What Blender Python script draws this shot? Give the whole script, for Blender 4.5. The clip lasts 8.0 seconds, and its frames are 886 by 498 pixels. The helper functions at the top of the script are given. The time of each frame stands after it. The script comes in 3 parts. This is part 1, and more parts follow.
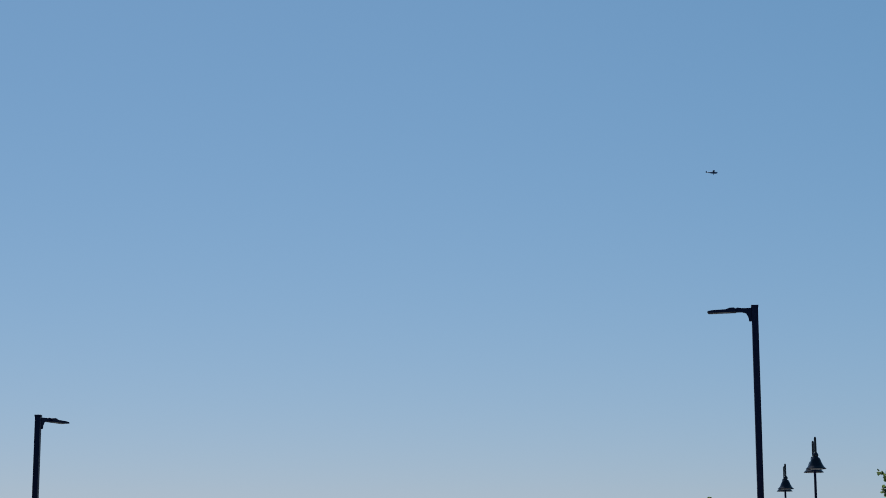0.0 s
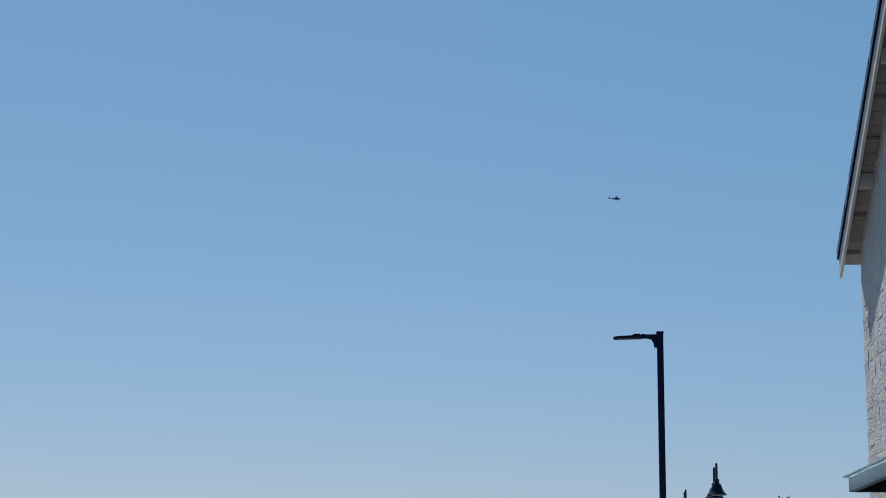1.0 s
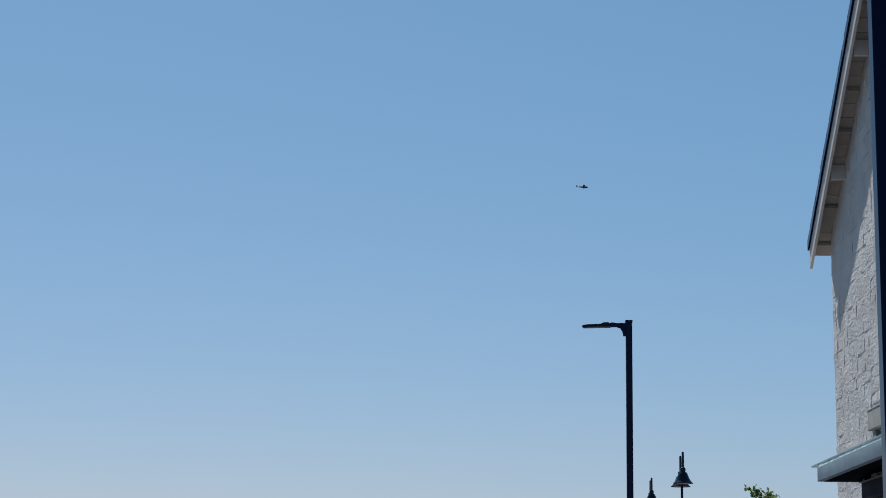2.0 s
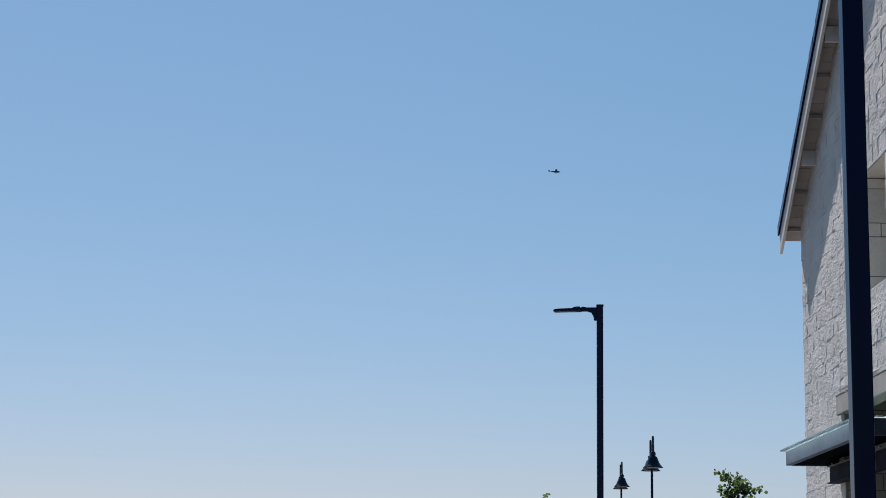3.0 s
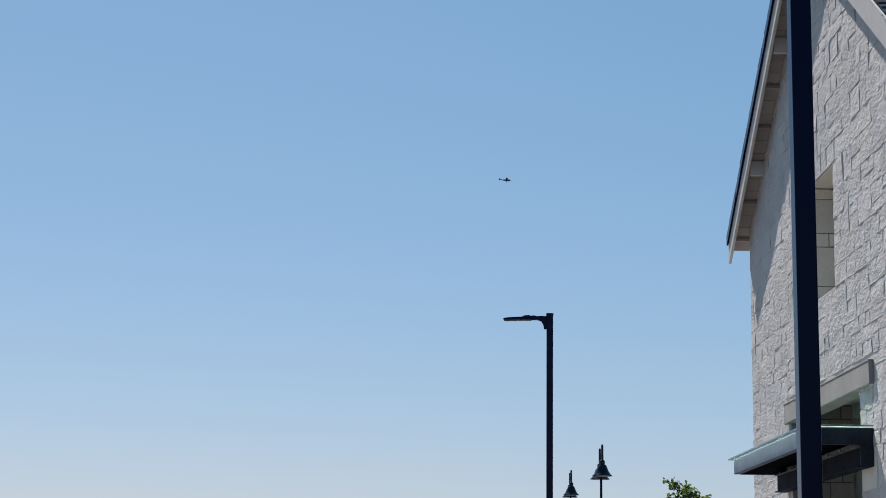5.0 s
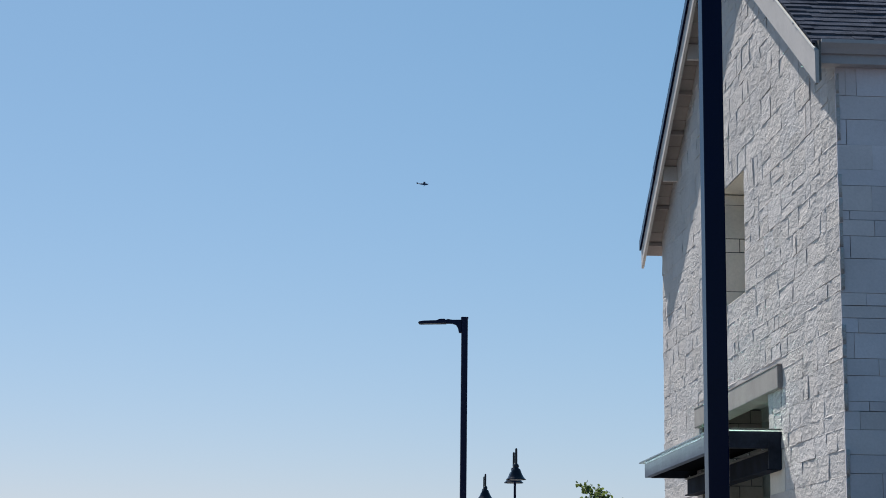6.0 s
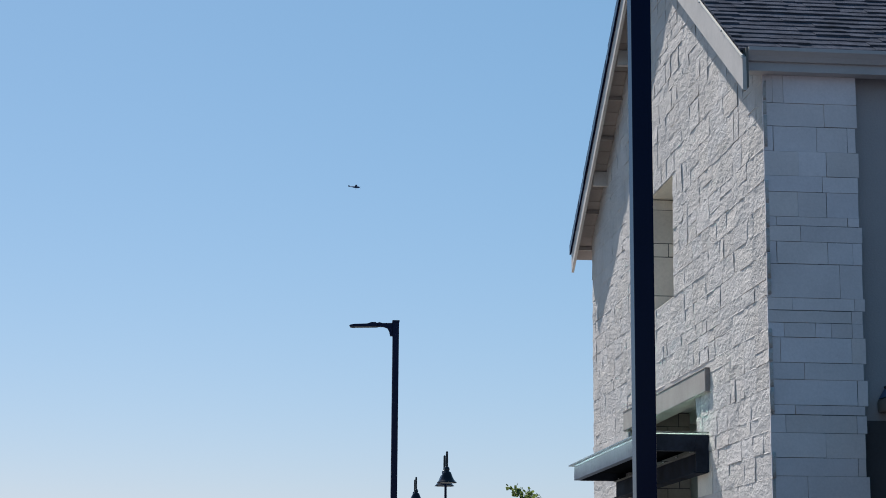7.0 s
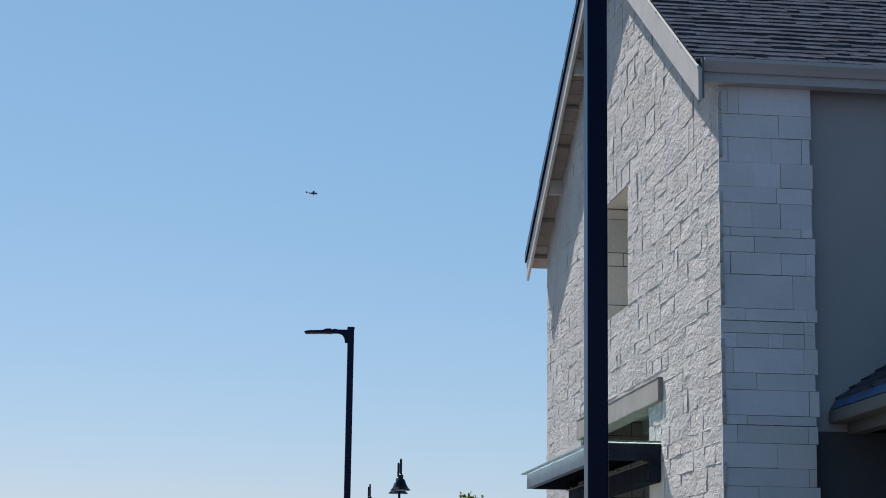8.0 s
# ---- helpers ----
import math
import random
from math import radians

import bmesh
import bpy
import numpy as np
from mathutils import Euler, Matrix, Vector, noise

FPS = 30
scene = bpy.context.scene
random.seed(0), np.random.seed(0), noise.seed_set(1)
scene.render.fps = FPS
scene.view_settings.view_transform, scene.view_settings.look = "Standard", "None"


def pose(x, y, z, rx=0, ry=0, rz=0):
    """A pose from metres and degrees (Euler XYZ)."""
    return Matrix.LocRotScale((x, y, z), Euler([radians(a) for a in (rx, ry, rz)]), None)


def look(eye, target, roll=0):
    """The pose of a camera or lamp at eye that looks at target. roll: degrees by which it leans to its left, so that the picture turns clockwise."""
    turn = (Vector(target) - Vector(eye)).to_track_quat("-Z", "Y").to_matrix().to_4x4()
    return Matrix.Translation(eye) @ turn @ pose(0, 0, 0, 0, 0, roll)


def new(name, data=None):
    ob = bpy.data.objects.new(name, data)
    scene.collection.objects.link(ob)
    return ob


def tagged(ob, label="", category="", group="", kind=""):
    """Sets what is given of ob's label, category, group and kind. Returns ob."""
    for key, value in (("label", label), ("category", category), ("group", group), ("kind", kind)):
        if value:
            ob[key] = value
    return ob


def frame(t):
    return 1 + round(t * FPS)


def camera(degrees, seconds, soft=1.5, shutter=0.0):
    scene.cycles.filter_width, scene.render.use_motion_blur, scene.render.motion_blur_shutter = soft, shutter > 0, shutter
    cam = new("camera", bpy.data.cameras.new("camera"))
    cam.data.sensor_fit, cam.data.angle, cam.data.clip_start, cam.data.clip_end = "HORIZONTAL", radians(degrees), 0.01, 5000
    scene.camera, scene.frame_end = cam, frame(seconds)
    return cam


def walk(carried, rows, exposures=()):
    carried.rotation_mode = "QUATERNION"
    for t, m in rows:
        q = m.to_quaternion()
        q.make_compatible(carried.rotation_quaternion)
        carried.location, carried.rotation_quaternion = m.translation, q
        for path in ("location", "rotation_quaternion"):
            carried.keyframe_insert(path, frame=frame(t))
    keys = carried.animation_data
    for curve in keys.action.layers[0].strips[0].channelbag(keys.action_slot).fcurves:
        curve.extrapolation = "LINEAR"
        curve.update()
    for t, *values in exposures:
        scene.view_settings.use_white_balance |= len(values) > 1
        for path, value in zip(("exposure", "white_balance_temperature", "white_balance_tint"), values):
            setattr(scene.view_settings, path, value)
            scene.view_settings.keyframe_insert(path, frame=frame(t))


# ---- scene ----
cam = camera(26.06, 8.0, soft=0.95)
# seconds, eye, target, roll
PATH = [
    (0, (0.081, 0.139, 1.614), (-1.732, 19.717, 5.277), -0.08),
    (0.1, (0.077, 0.140, 1.614), (-1.635, 19.721, 5.214), -0.02),
    (0.2, (0.074, 0.141, 1.614), (-1.555, 19.725, 5.239), 0.03),
    (0.3, (0.070, 0.141, 1.614), (-1.468, 19.728, 5.318), 0.09),
    (0.4, (0.067, 0.142, 1.614), (-1.373, 19.732, 5.374), 0.14),
    (0.5, (0.063, 0.143, 1.614), (-1.275, 19.736, 5.400), 0.20),
    (0.6, (0.051, 0.142, 1.616), (-1.208, 19.737, 5.467), 0.21),
    (0.7, (0.040, 0.141, 1.618), (-1.048, 19.738, 5.532), 0.22),
    (0.8, (0.028, 0.141, 1.620), (-0.761, 19.738, 5.587), 0.23),
    (0.9, (0.017, 0.140, 1.622), (-0.788, 19.739, 5.580), 0.24),
    (1, (0.005, 0.139, 1.624), (-0.794, 19.740, 5.516), 0.25),
    (1.1, (0.001, 0.137, 1.624), (-0.669, 19.744, 5.511), 0.41),
    (1.2, (-0.002, 0.134, 1.624), (-0.596, 19.749, 5.483), 0.56),
    (2.3, (-0.046, 0.099, 1.615), (-0.379, 19.761, 5.266), 0.66),
    (2.4, (-0.044, 0.097, 1.611), (-0.299, 19.766, 5.205), 0.74),
    (2.5, (-0.042, 0.094, 1.608), (-0.228, 19.771, 5.185), 0.81),
    (2.7, (-0.040, 0.088, 1.610), (-0.228, 19.764, 5.235), 0.78),
    (2.9, (-0.038, 0.083, 1.612), (-0.211, 19.757, 5.204), 0.75),
    (3, (-0.037, 0.080, 1.613), (-0.199, 19.753, 5.211), 0.73),
    (3.2, (-0.043, 0.078, 1.611), (-0.116, 19.749, 5.181), 0.73),
    (3.3, (-0.047, 0.078, 1.611), (-0.064, 19.748, 5.203), 0.74),
    (3.5, (-0.053, 0.076, 1.609), (0.047, 19.744, 5.233), 0.74),
    (3.7, (-0.050, 0.076, 1.610), (0.115, 19.742, 5.226), 0.72),
    (3.8, (-0.048, 0.075, 1.610), (0.161, 19.740, 5.219), 0.71),
    (4, (-0.045, 0.075, 1.611), (0.188, 19.738, 5.263), 0.69),
    (4.2, (-0.043, 0.074, 1.628), (0.187, 19.739, 5.264), 0.70),
    (5.3, (-0.032, 0.058, 1.609), (0.520, 19.696, 5.353), 0.62),
    (5.4, (-0.030, 0.054, 1.607), (0.635, 19.686, 5.372), 0.61),
    (5.5, (-0.028, 0.050, 1.605), (0.744, 19.676, 5.375), 0.60),
    (5.6, (-0.025, 0.050, 1.605), (0.836, 19.673, 5.356), 0.61),
    (5.7, (-0.022, 0.050, 1.605), (0.935, 19.669, 5.380), 0.62),
    (5.8, (-0.020, 0.049, 1.606), (1.026, 19.666, 5.374), 0.62),
    (5.9, (-0.017, 0.049, 1.606), (1.129, 19.662, 5.336), 0.63),
    (6, (-0.014, 0.049, 1.606), (1.205, 19.659, 5.341), 0.64),
    (6.1, (-0.015, 0.041, 1.605), (1.280, 19.644, 5.359), 0.62),
    (6.3, (-0.018, 0.026, 1.604), (1.467, 19.613, 5.343), 0.57),
    (6.4, (-0.020, 0.018, 1.603), (1.534, 19.597, 5.358), 0.55),
    (6.5, (-0.021, 0.010, 1.602), (1.616, 19.582, 5.377), 0.53),
    (6.7, (-0.019, 0.002, 1.601), (1.798, 19.564, 5.414), 0.49),
    (6.8, (-0.017, -0.001, 1.601), (1.851, 19.555, 5.413), 0.46),
    (6.9, (-0.016, -0.005, 1.600), (1.889, 19.546, 5.389), 0.44),
    (7, (-0.015, -0.009, 1.600), (1.915, 19.537, 5.374), 0.42),
    (7.1, (-0.013, -0.009, 1.599), (1.986, 19.528, 5.381), 0.48),
    (7.2, (-0.012, -0.008, 1.598), (2.053, 19.519, 5.398), 0.54),
    (7.4, (-0.009, -0.007, 1.596), (2.187, 19.502, 5.416), 0.66),
    (7.5, (-0.007, -0.007, 1.595), (2.227, 19.493, 5.438), 0.72),
    (7.6, (-0.006, -0.006, 1.596), (2.284, 19.491, 5.442), 0.73),
    (7.8, (-0.003, -0.003, 1.598), (2.344, 19.486, 5.491), 0.76),
    (8, (-0.000, -0.000, 1.600), (2.374, 19.481, 5.455), 0.79),
]
walk(cam, [(t, look(eye, target, roll)) for t, eye, target, roll in PATH],
     exposures=[(t, e + 0.70, k, tint) for t, e, k, tint in ((0.0, -0.41, 5600, 5), (0.5, -0.39, 5590, 5), (1.0, -0.34, 5580, 5), (2.5, -0.23, 5740, 7), (3.0, -0.13, 5860, 9),
                                                             (4.0, -0.08, 5980, 9), (6.0, 0.03, 5990, 8.5), (6.6, 0.10, 6000, 8.5), (7.4, 0.11, 5980, 8), (8.0, 0.07, 5930, 7.5))])

# ---- daylight ----
SUN_FROM = Vector((-0.16, 0.52, 0.66)).normalized()
world = bpy.data.worlds.new("world")
scene.world = world
world.use_nodes = True
wn = world.node_tree.nodes
sky = wn.new("ShaderNodeTexSky")
sky.sky_type = "NISHITA"
sky.sun_disc = False
sky.sun_elevation = math.asin(SUN_FROM.z)
sky.sun_rotation = math.atan2(SUN_FROM.x, SUN_FROM.y)
sky.air_density, sky.dust_density, sky.ozone_density = 1.0, 0.35, 3.3
# haze of the day: red spreads a little more, green a little less than in the clear model sky
split, join = wn.new("ShaderNodeSeparateColor"), wn.new("ShaderNodeCombineColor")
wl = world.node_tree.links
wl.new(sky.outputs["Color"], split.inputs["Color"])
for channel, pivot, power, gain in (("Red", 5.2, 0.93, 1.01), ("Green", 6.6, 0.66, 0.992), ("Blue", 8.0, 0.64, 1.010)):
    steps = [wn.new("ShaderNodeMath") for _ in range(3)]
    for node, op, value in zip(steps, ("DIVIDE", "POWER", "MULTIPLY"), (pivot, power, pivot * gain)):
        node.operation = op
        node.inputs[1].default_value = value
    wl.new(split.outputs[channel], steps[0].inputs[0])
    wl.new(steps[0].outputs[0], steps[1].inputs[0])
    wl.new(steps[1].outputs[0], steps[2].inputs[0])
    wl.new(steps[2].outputs[0], join.inputs[channel])
wl.new(join.outputs["Color"], wn["Background"].inputs["Color"])
wn["Background"].inputs["Strength"].default_value = 0.050
sun = new("sun", bpy.data.lights.new("sun", "SUN"))
sun.data.energy = 4.5
sun.data.angle = radians(0.53)
sun.data.color = (1.0, 0.90, 0.78)
sun.matrix_world = look(SUN_FROM * 60, (0, 0, 0))

# ---- materials ----


def mat(name, base, rough=0.7, metal=0.0, vary=0.12, big=1.5, fine=40.0, bump=0.2, dist=0.01, piece=0.0, tint=None, spec=0.5, warm=0.0):
    """Paint, stone or metal: base colour with stains at two scales, fine relief, and a change from piece to piece."""
    m = bpy.data.materials.new(name)
    m.use_nodes = True
    n, l = m.node_tree.nodes, m.node_tree.links
    b = n["Principled BSDF"]
    co = n.new("ShaderNodeTexCoord")
    mp = n.new("ShaderNodeNewGeometry")
    a = n.new("ShaderNodeTexNoise")
    a.inputs["Scale"].default_value, a.inputs["Detail"].default_value = big, 6
    f = n.new("ShaderNodeTexNoise")
    f.inputs["Scale"].default_value, f.inputs["Detail"].default_value = fine, 8
    f.inputs["Roughness"].default_value = 0.65
    for tex in (a, f):
        l.new(mp.outputs["Position"], tex.inputs["Vector"])
    mixn = n.new("ShaderNodeMath")
    mixn.operation = "MULTIPLY_ADD"
    l.new(a.outputs["Fac"], mixn.inputs[0])
    mixn.inputs[1].default_value = 0.55
    half = n.new("ShaderNodeMath")
    half.operation = "MULTIPLY"
    half.inputs[1].default_value = 0.45
    l.new(f.outputs["Fac"], half.inputs[0])
    l.new(half.outputs[0], mixn.inputs[2])
    ramp = n.new("ShaderNodeValToRGB")
    lo = [c * (1 - vary * 1.6) for c in base]
    hi = [min(1, c * (1 + vary * 1.2)) for c in (tint or base)]
    ramp.color_ramp.elements[0].position, ramp.color_ramp.elements[1].position = 0.32, 0.68
    ramp.color_ramp.elements[0].color, ramp.color_ramp.elements[1].color = (*lo, 1), (*hi, 1)
    l.new(mixn.outputs[0], ramp.inputs["Fac"])
    out = ramp.outputs["Color"]
    if piece:
        oi = n.new("ShaderNodeObjectInfo")
        isl = mp.outputs["Random Per Island"]
        add = n.new("ShaderNodeMath")
        add.operation = "ADD"
        l.new(oi.outputs["Random"], add.inputs[0])
        l.new(isl, add.inputs[1])
        fr = n.new("ShaderNodeMath")
        fr.operation = "FRACT"
        l.new(add.outputs[0], fr.inputs[0])
        rng = n.new("ShaderNodeMapRange")
        rng.inputs["To Min"].default_value, rng.inputs["To Max"].default_value = 1 - piece, 1 + piece
        l.new(fr.outputs[0], rng.inputs["Value"])
        hsv = n.new("ShaderNodeHueSaturation")
        l.new(rng.outputs[0], hsv.inputs["Value"])
        l.new(out, hsv.inputs["Color"])
        out = hsv.outputs["Color"]
        if warm:
            # some pieces are of a browner bed than others
            spread = n.new("ShaderNodeMath")
            spread.operation = "MULTIPLY"
            spread.inputs[1].default_value = 7.31
            l.new(fr.outputs[0], spread.inputs[0])
            again = n.new("ShaderNodeMath")
            again.operation = "FRACT"
            l.new(spread.outputs[0], again.inputs[0])
            tone = n.new("ShaderNodeMix")
            tone.data_type, tone.blend_type = "RGBA", "MULTIPLY"
            l.new(again.outputs[0], tone.inputs["Factor"])
            l.new(out, tone.inputs["A"])
            tone.inputs["B"].default_value = (1.0, 1 - warm * 0.5, 1 - warm * 1.3, 1)
            out = tone.outputs["Result"]
    l.new(out, b.inputs["Base Color"])
    rr = n.new("ShaderNodeMapRange")
    rr.inputs["To Min"].default_value, rr.inputs["To Max"].default_value = max(0.02, rough - 0.1), min(1, rough + 0.1)
    l.new(f.outputs["Fac"], rr.inputs["Value"])
    l.new(rr.outputs[0], b.inputs["Roughness"])
    b.inputs["Metallic"].default_value = metal
    b.inputs["Specular IOR Level"].default_value = spec
    if bump:
        bp = n.new("ShaderNodeBump")
        bp.inputs["Strength"].default_value, bp.inputs["Distance"].default_value = bump, dist
        l.new(f.outputs["Fac"], bp.inputs["Height"])
        l.new(bp.outputs["Normal"], b.inputs["Normal"])
    return m


STONE = mat("split_limestone", (0.530, 0.500, 0.496), 0.9, vary=0.09, big=2.5, fine=22, bump=0.7, dist=0.014, piece=0.06, warm=0.04, spec=0.2)
SAWN = mat("sawn_limestone", (0.735, 0.685, 0.725), 0.85, vary=0.08, big=3.5, fine=60, bump=0.2, dist=0.004, piece=0.07, warm=0.08, spec=0.25)
TAN = mat("buff_limestone", (0.68, 0.625, 0.55), 0.85, vary=0.10, big=3.0, fine=50, bump=0.2, dist=0.005, piece=0.07, spec=0.25)
# darker copy of the lining stone: the door recess's shade is in its colour
JAMB = mat("shade_darkened_limestone", (0.25, 0.235, 0.205), 0.85, vary=0.12, big=3.0, fine=50, bump=0.2, dist=0.005, piece=0.07, spec=0.25)
MORTAR = mat("mortar", (0.54, 0.515, 0.495), 0.95, vary=0.08, big=3.0, fine=45, bump=0.5, dist=0.006, spec=0.15)
JOINT = mat("dark_joint", (0.07, 0.07, 0.075), 0.95, vary=0.2, big=3.0, fine=70, bump=0.2, dist=0.004, spec=0.15)
STUCCO = mat("grey_stucco", (0.395, 0.372, 0.388), 0.92, vary=0.09, big=1.2, fine=90, bump=0.45, dist=0.004, spec=0.2)
# the grey stucco darkened: shade below the porch roof put into the colour
SHADE_STUCCO = mat("shade_dark_stucco", (0.095, 0.098, 0.112), 0.92, vary=0.12, big=1.2, fine=90, bump=0.45, dist=0.004, spec=0.1)
TRIM = mat("painted_trim", (0.50, 0.455, 0.43), 0.6, vary=0.09, big=5.0, fine=45, bump=0.08, dist=0.003)
GUTTER = mat("gutter_paint", (0.44, 0.415, 0.425), 0.65, vary=0.06, big=3.0, fine=50, bump=0.05, dist=0.002, spec=0.3)
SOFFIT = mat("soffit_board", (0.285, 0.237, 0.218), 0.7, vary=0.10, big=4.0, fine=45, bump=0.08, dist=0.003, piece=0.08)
LINTEL = mat("cast_stone", (0.315, 0.28, 0.262), 0.8, vary=0.12, big=5.0, fine=60, bump=0.15, dist=0.003)
DRIP = mat("drip_edge", (0.70, 0.67, 0.62), 0.7, metal=0.0, vary=0.05, bump=0.03, dist=0.002)
SHINGLE = mat("asphalt_shingle", (0.086, 0.092, 0.118), 0.95, vary=0.3, big=9.0, fine=120, bump=0.8, dist=0.006, piece=0.08, spec=0.0)
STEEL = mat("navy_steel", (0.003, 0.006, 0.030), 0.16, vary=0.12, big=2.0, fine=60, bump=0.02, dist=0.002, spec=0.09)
BLACK = mat("black_steel", (0.004, 0.007, 0.034), 0.45, vary=0.12, big=3.0, fine=60, bump=0.03, dist=0.002, spec=0.15)
GLOSS = mat("black_gloss", (0.004, 0.005, 0.014), 0.18, vary=0.12, big=3.0, fine=60, bump=0.02, dist=0.002, spec=0.3)
CANOPY = mat("blue_grey_steel", (0.130, 0.155, 0.200), 0.88, vary=0.10, big=5.0, fine=40, bump=0.05, dist=0.002, spec=0.03)
BEAM = mat("beam_steel", (0.020, 0.026, 0.040), 0.5, vary=0.3, big=7.0, fine=40, bump=0.05, dist=0.002, spec=0.10)
# near-black, no sheen: on canopy and porch undersides the colour holds their shade
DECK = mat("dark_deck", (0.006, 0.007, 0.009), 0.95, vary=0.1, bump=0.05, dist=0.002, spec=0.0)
LENS = mat("lamp_lens", (0.62, 0.62, 0.60), 0.35, vary=0.04, bump=0.0)
DIFFUSER = mat("grey_diffuser", (0.13, 0.13, 0.13), 0.35, vary=0.04, bump=0.0)
BOLT = mat("zinc_bolt", (0.7, 0.7, 0.7), 0.35, metal=0.6, vary=0.05, bump=0.0)
BLUE = mat("blue_flashing", (0.035, 0.085, 0.20), 0.45, vary=0.35, big=9.0, fine=40, bump=0.3, dist=0.006)
PORCHPAINT = mat("porch_paint", (0.13, 0.12, 0.11), 0.5, vary=0.08, bump=0.05, dist=0.003)
PAN = mat("pale_pan", (0.19, 0.235, 0.225), 0.5, vary=0.06, bump=0.03, dist=0.002)
ALCOVE = mat("alcove_plaster", (0.30, 0.34, 0.32), 0.8, vary=0.12, big=3.0, fine=40, bump=0.1, dist=0.003)
WORN = mat("worn_edge", (0.13, 0.13, 0.125), 0.6, vary=0.35, big=6.0, fine=40, bump=0.1, dist=0.003, spec=0.3)
SHEEN = mat("worn_beam_paint", (0.010, 0.014, 0.026), 0.7, vary=0.5, big=5.0, fine=25, bump=0.15, dist=0.003, spec=0.05)
BARK = mat("bark", (0.11, 0.085, 0.06), 0.95, vary=0.3, big=8.0, fine=60, bump=0.7, dist=0.01)
ASPHALT = mat("asphalt", (0.05, 0.05, 0.052), 0.95, vary=0.2, big=0.4, fine=90, bump=0.5, dist=0.006)
CONCRETE = mat("concrete", (0.30, 0.29, 0.275), 0.9, vary=0.10, big=0.8, fine=60, bump=0.25, dist=0.004)
AIRCRAFT = mat("aircraft_paint", (0.035, 0.08, 0.19), 0.5, vary=0.08, big=0.8, fine=4, bump=0.0)
DARKGLASS = mat("tinted_glass", (0.012, 0.016, 0.02), 0.25, vary=0.05, bump=0.0, spec=0.15)


def chipped(m, scale, dist):
    """Replaces the fine relief by broad chips with small pits, as on split stone."""
    n, l = m.node_tree.nodes, m.node_tree.links
    pos = n.new("ShaderNodeNewGeometry")
    a, v = n.new("ShaderNodeTexNoise"), n.new("ShaderNodeTexVoronoi")
    a.inputs["Scale"].default_value, a.inputs["Detail"].default_value, a.inputs["Roughness"].default_value = scale, 5, 0.62
    v.inputs["Scale"].default_value = scale * 1.6
    along = n.new("ShaderNodeVectorMath")
    along.operation = "MULTIPLY"
    along.inputs[1].default_value = (1.0, 0.5, 1.0)
    l.new(pos.outputs["Position"], along.inputs[0])
    l.new(along.outputs[0], a.inputs["Vector"])
    warp = n.new("ShaderNodeVectorMath")
    warp.operation = "MULTIPLY_ADD"
    warp.inputs[1].default_value = (0.06, 0.06, 0.06)
    l.new(a.outputs["Color"], warp.inputs[0])
    l.new(along.outputs[0], warp.inputs[2])
    l.new(warp.outputs[0], v.inputs["Vector"])
    h = n.new("ShaderNodeMath")
    h.operation = "MULTIPLY_ADD"
    h.inputs[1].default_value = 0.35
    l.new(v.outputs["Distance"], h.inputs[0])
    l.new(a.outputs["Fac"], h.inputs[2])
    bp = n["Bump"]
    bp.inputs["Strength"].default_value, bp.inputs["Distance"].default_value = 1.0, dist
    l.new(h.outputs[0], bp.inputs["Height"])


chipped(STONE, 24.0, 0.0105)


def leaf_material():
    m = mat("leaves", (0.038, 0.066, 0.022), 0.6, vary=0.3, big=9.0, fine=40, bump=0.1, dist=0.003, piece=0.35)
    b = m.node_tree.nodes["Principled BSDF"]
    b.inputs["Subsurface Weight"].default_value = 0.0
    n, l = m.node_tree.nodes, m.node_tree.links
    tr = n.new("ShaderNodeBsdfTranslucent")
    tr.inputs["Color"].default_value = (0.17, 0.23, 0.06, 1)
    mx = n.new("ShaderNodeMixShader")
    mx.inputs["Fac"].default_value = 0.4
    l.new(b.outputs[0], mx.inputs[1])
    l.new(tr.outputs[0], mx.inputs[2])
    l.new(mx.outputs[0], n["Material Output"].inputs["Surface"])
    return m


LEAF = leaf_material()


def glass_material(name, color, rough):
    m = bpy.data.materials.new(name)
    m.use_nodes = True
    b = m.node_tree.nodes["Principled BSDF"]
    b.inputs["Base Color"].default_value = (*color, 1)
    b.inputs["Roughness"].default_value = rough
    b.inputs["Transmission Weight"].default_value = 1.0
    b.inputs["IOR"].default_value = 1.5
    return m


GLASS = glass_material("green_glass", (0.34, 0.56, 0.52), 0.08)

# ---- mesh helpers ----


def thing(name, label, category, at=(0, 0, 0), group="", kind=""):
    ob = new(name)
    ob.location = at
    ob.empty_display_size = 0.2
    return tagged(ob, label, category, group, kind)


def part(name, bm, material, parent, label="", smooth=False):
    """Links a bmesh, in its parent's space, as one mesh under it."""
    me = bpy.data.meshes.new(name)
    bm.to_mesh(me)
    bm.free()
    if smooth:
        for p in me.polygons:
            p.use_smooth = True
    me.materials.append(material)
    ob = new(name, me)
    ob.parent = parent
    return tagged(ob, label)


def box(x0, x1, y0, y1, z0, z1, bevel=0.0, bm=None):
    bm = bm or bmesh.new()
    vs = bmesh.ops.create_cube(bm, size=1.0)["verts"]
    for v in vs:
        v.co = Vector(((x0 + x1) / 2 + v.co.x * (x1 - x0), (y0 + y1) / 2 + v.co.y * (y1 - y0), (z0 + z1) / 2 + v.co.z * (z1 - z0)))
    if bevel:
        bmesh.ops.bevel(bm, geom=list({e for v in vs for e in v.link_edges}), offset=bevel, segments=2, affect="EDGES", profile=0.6)
    return bm


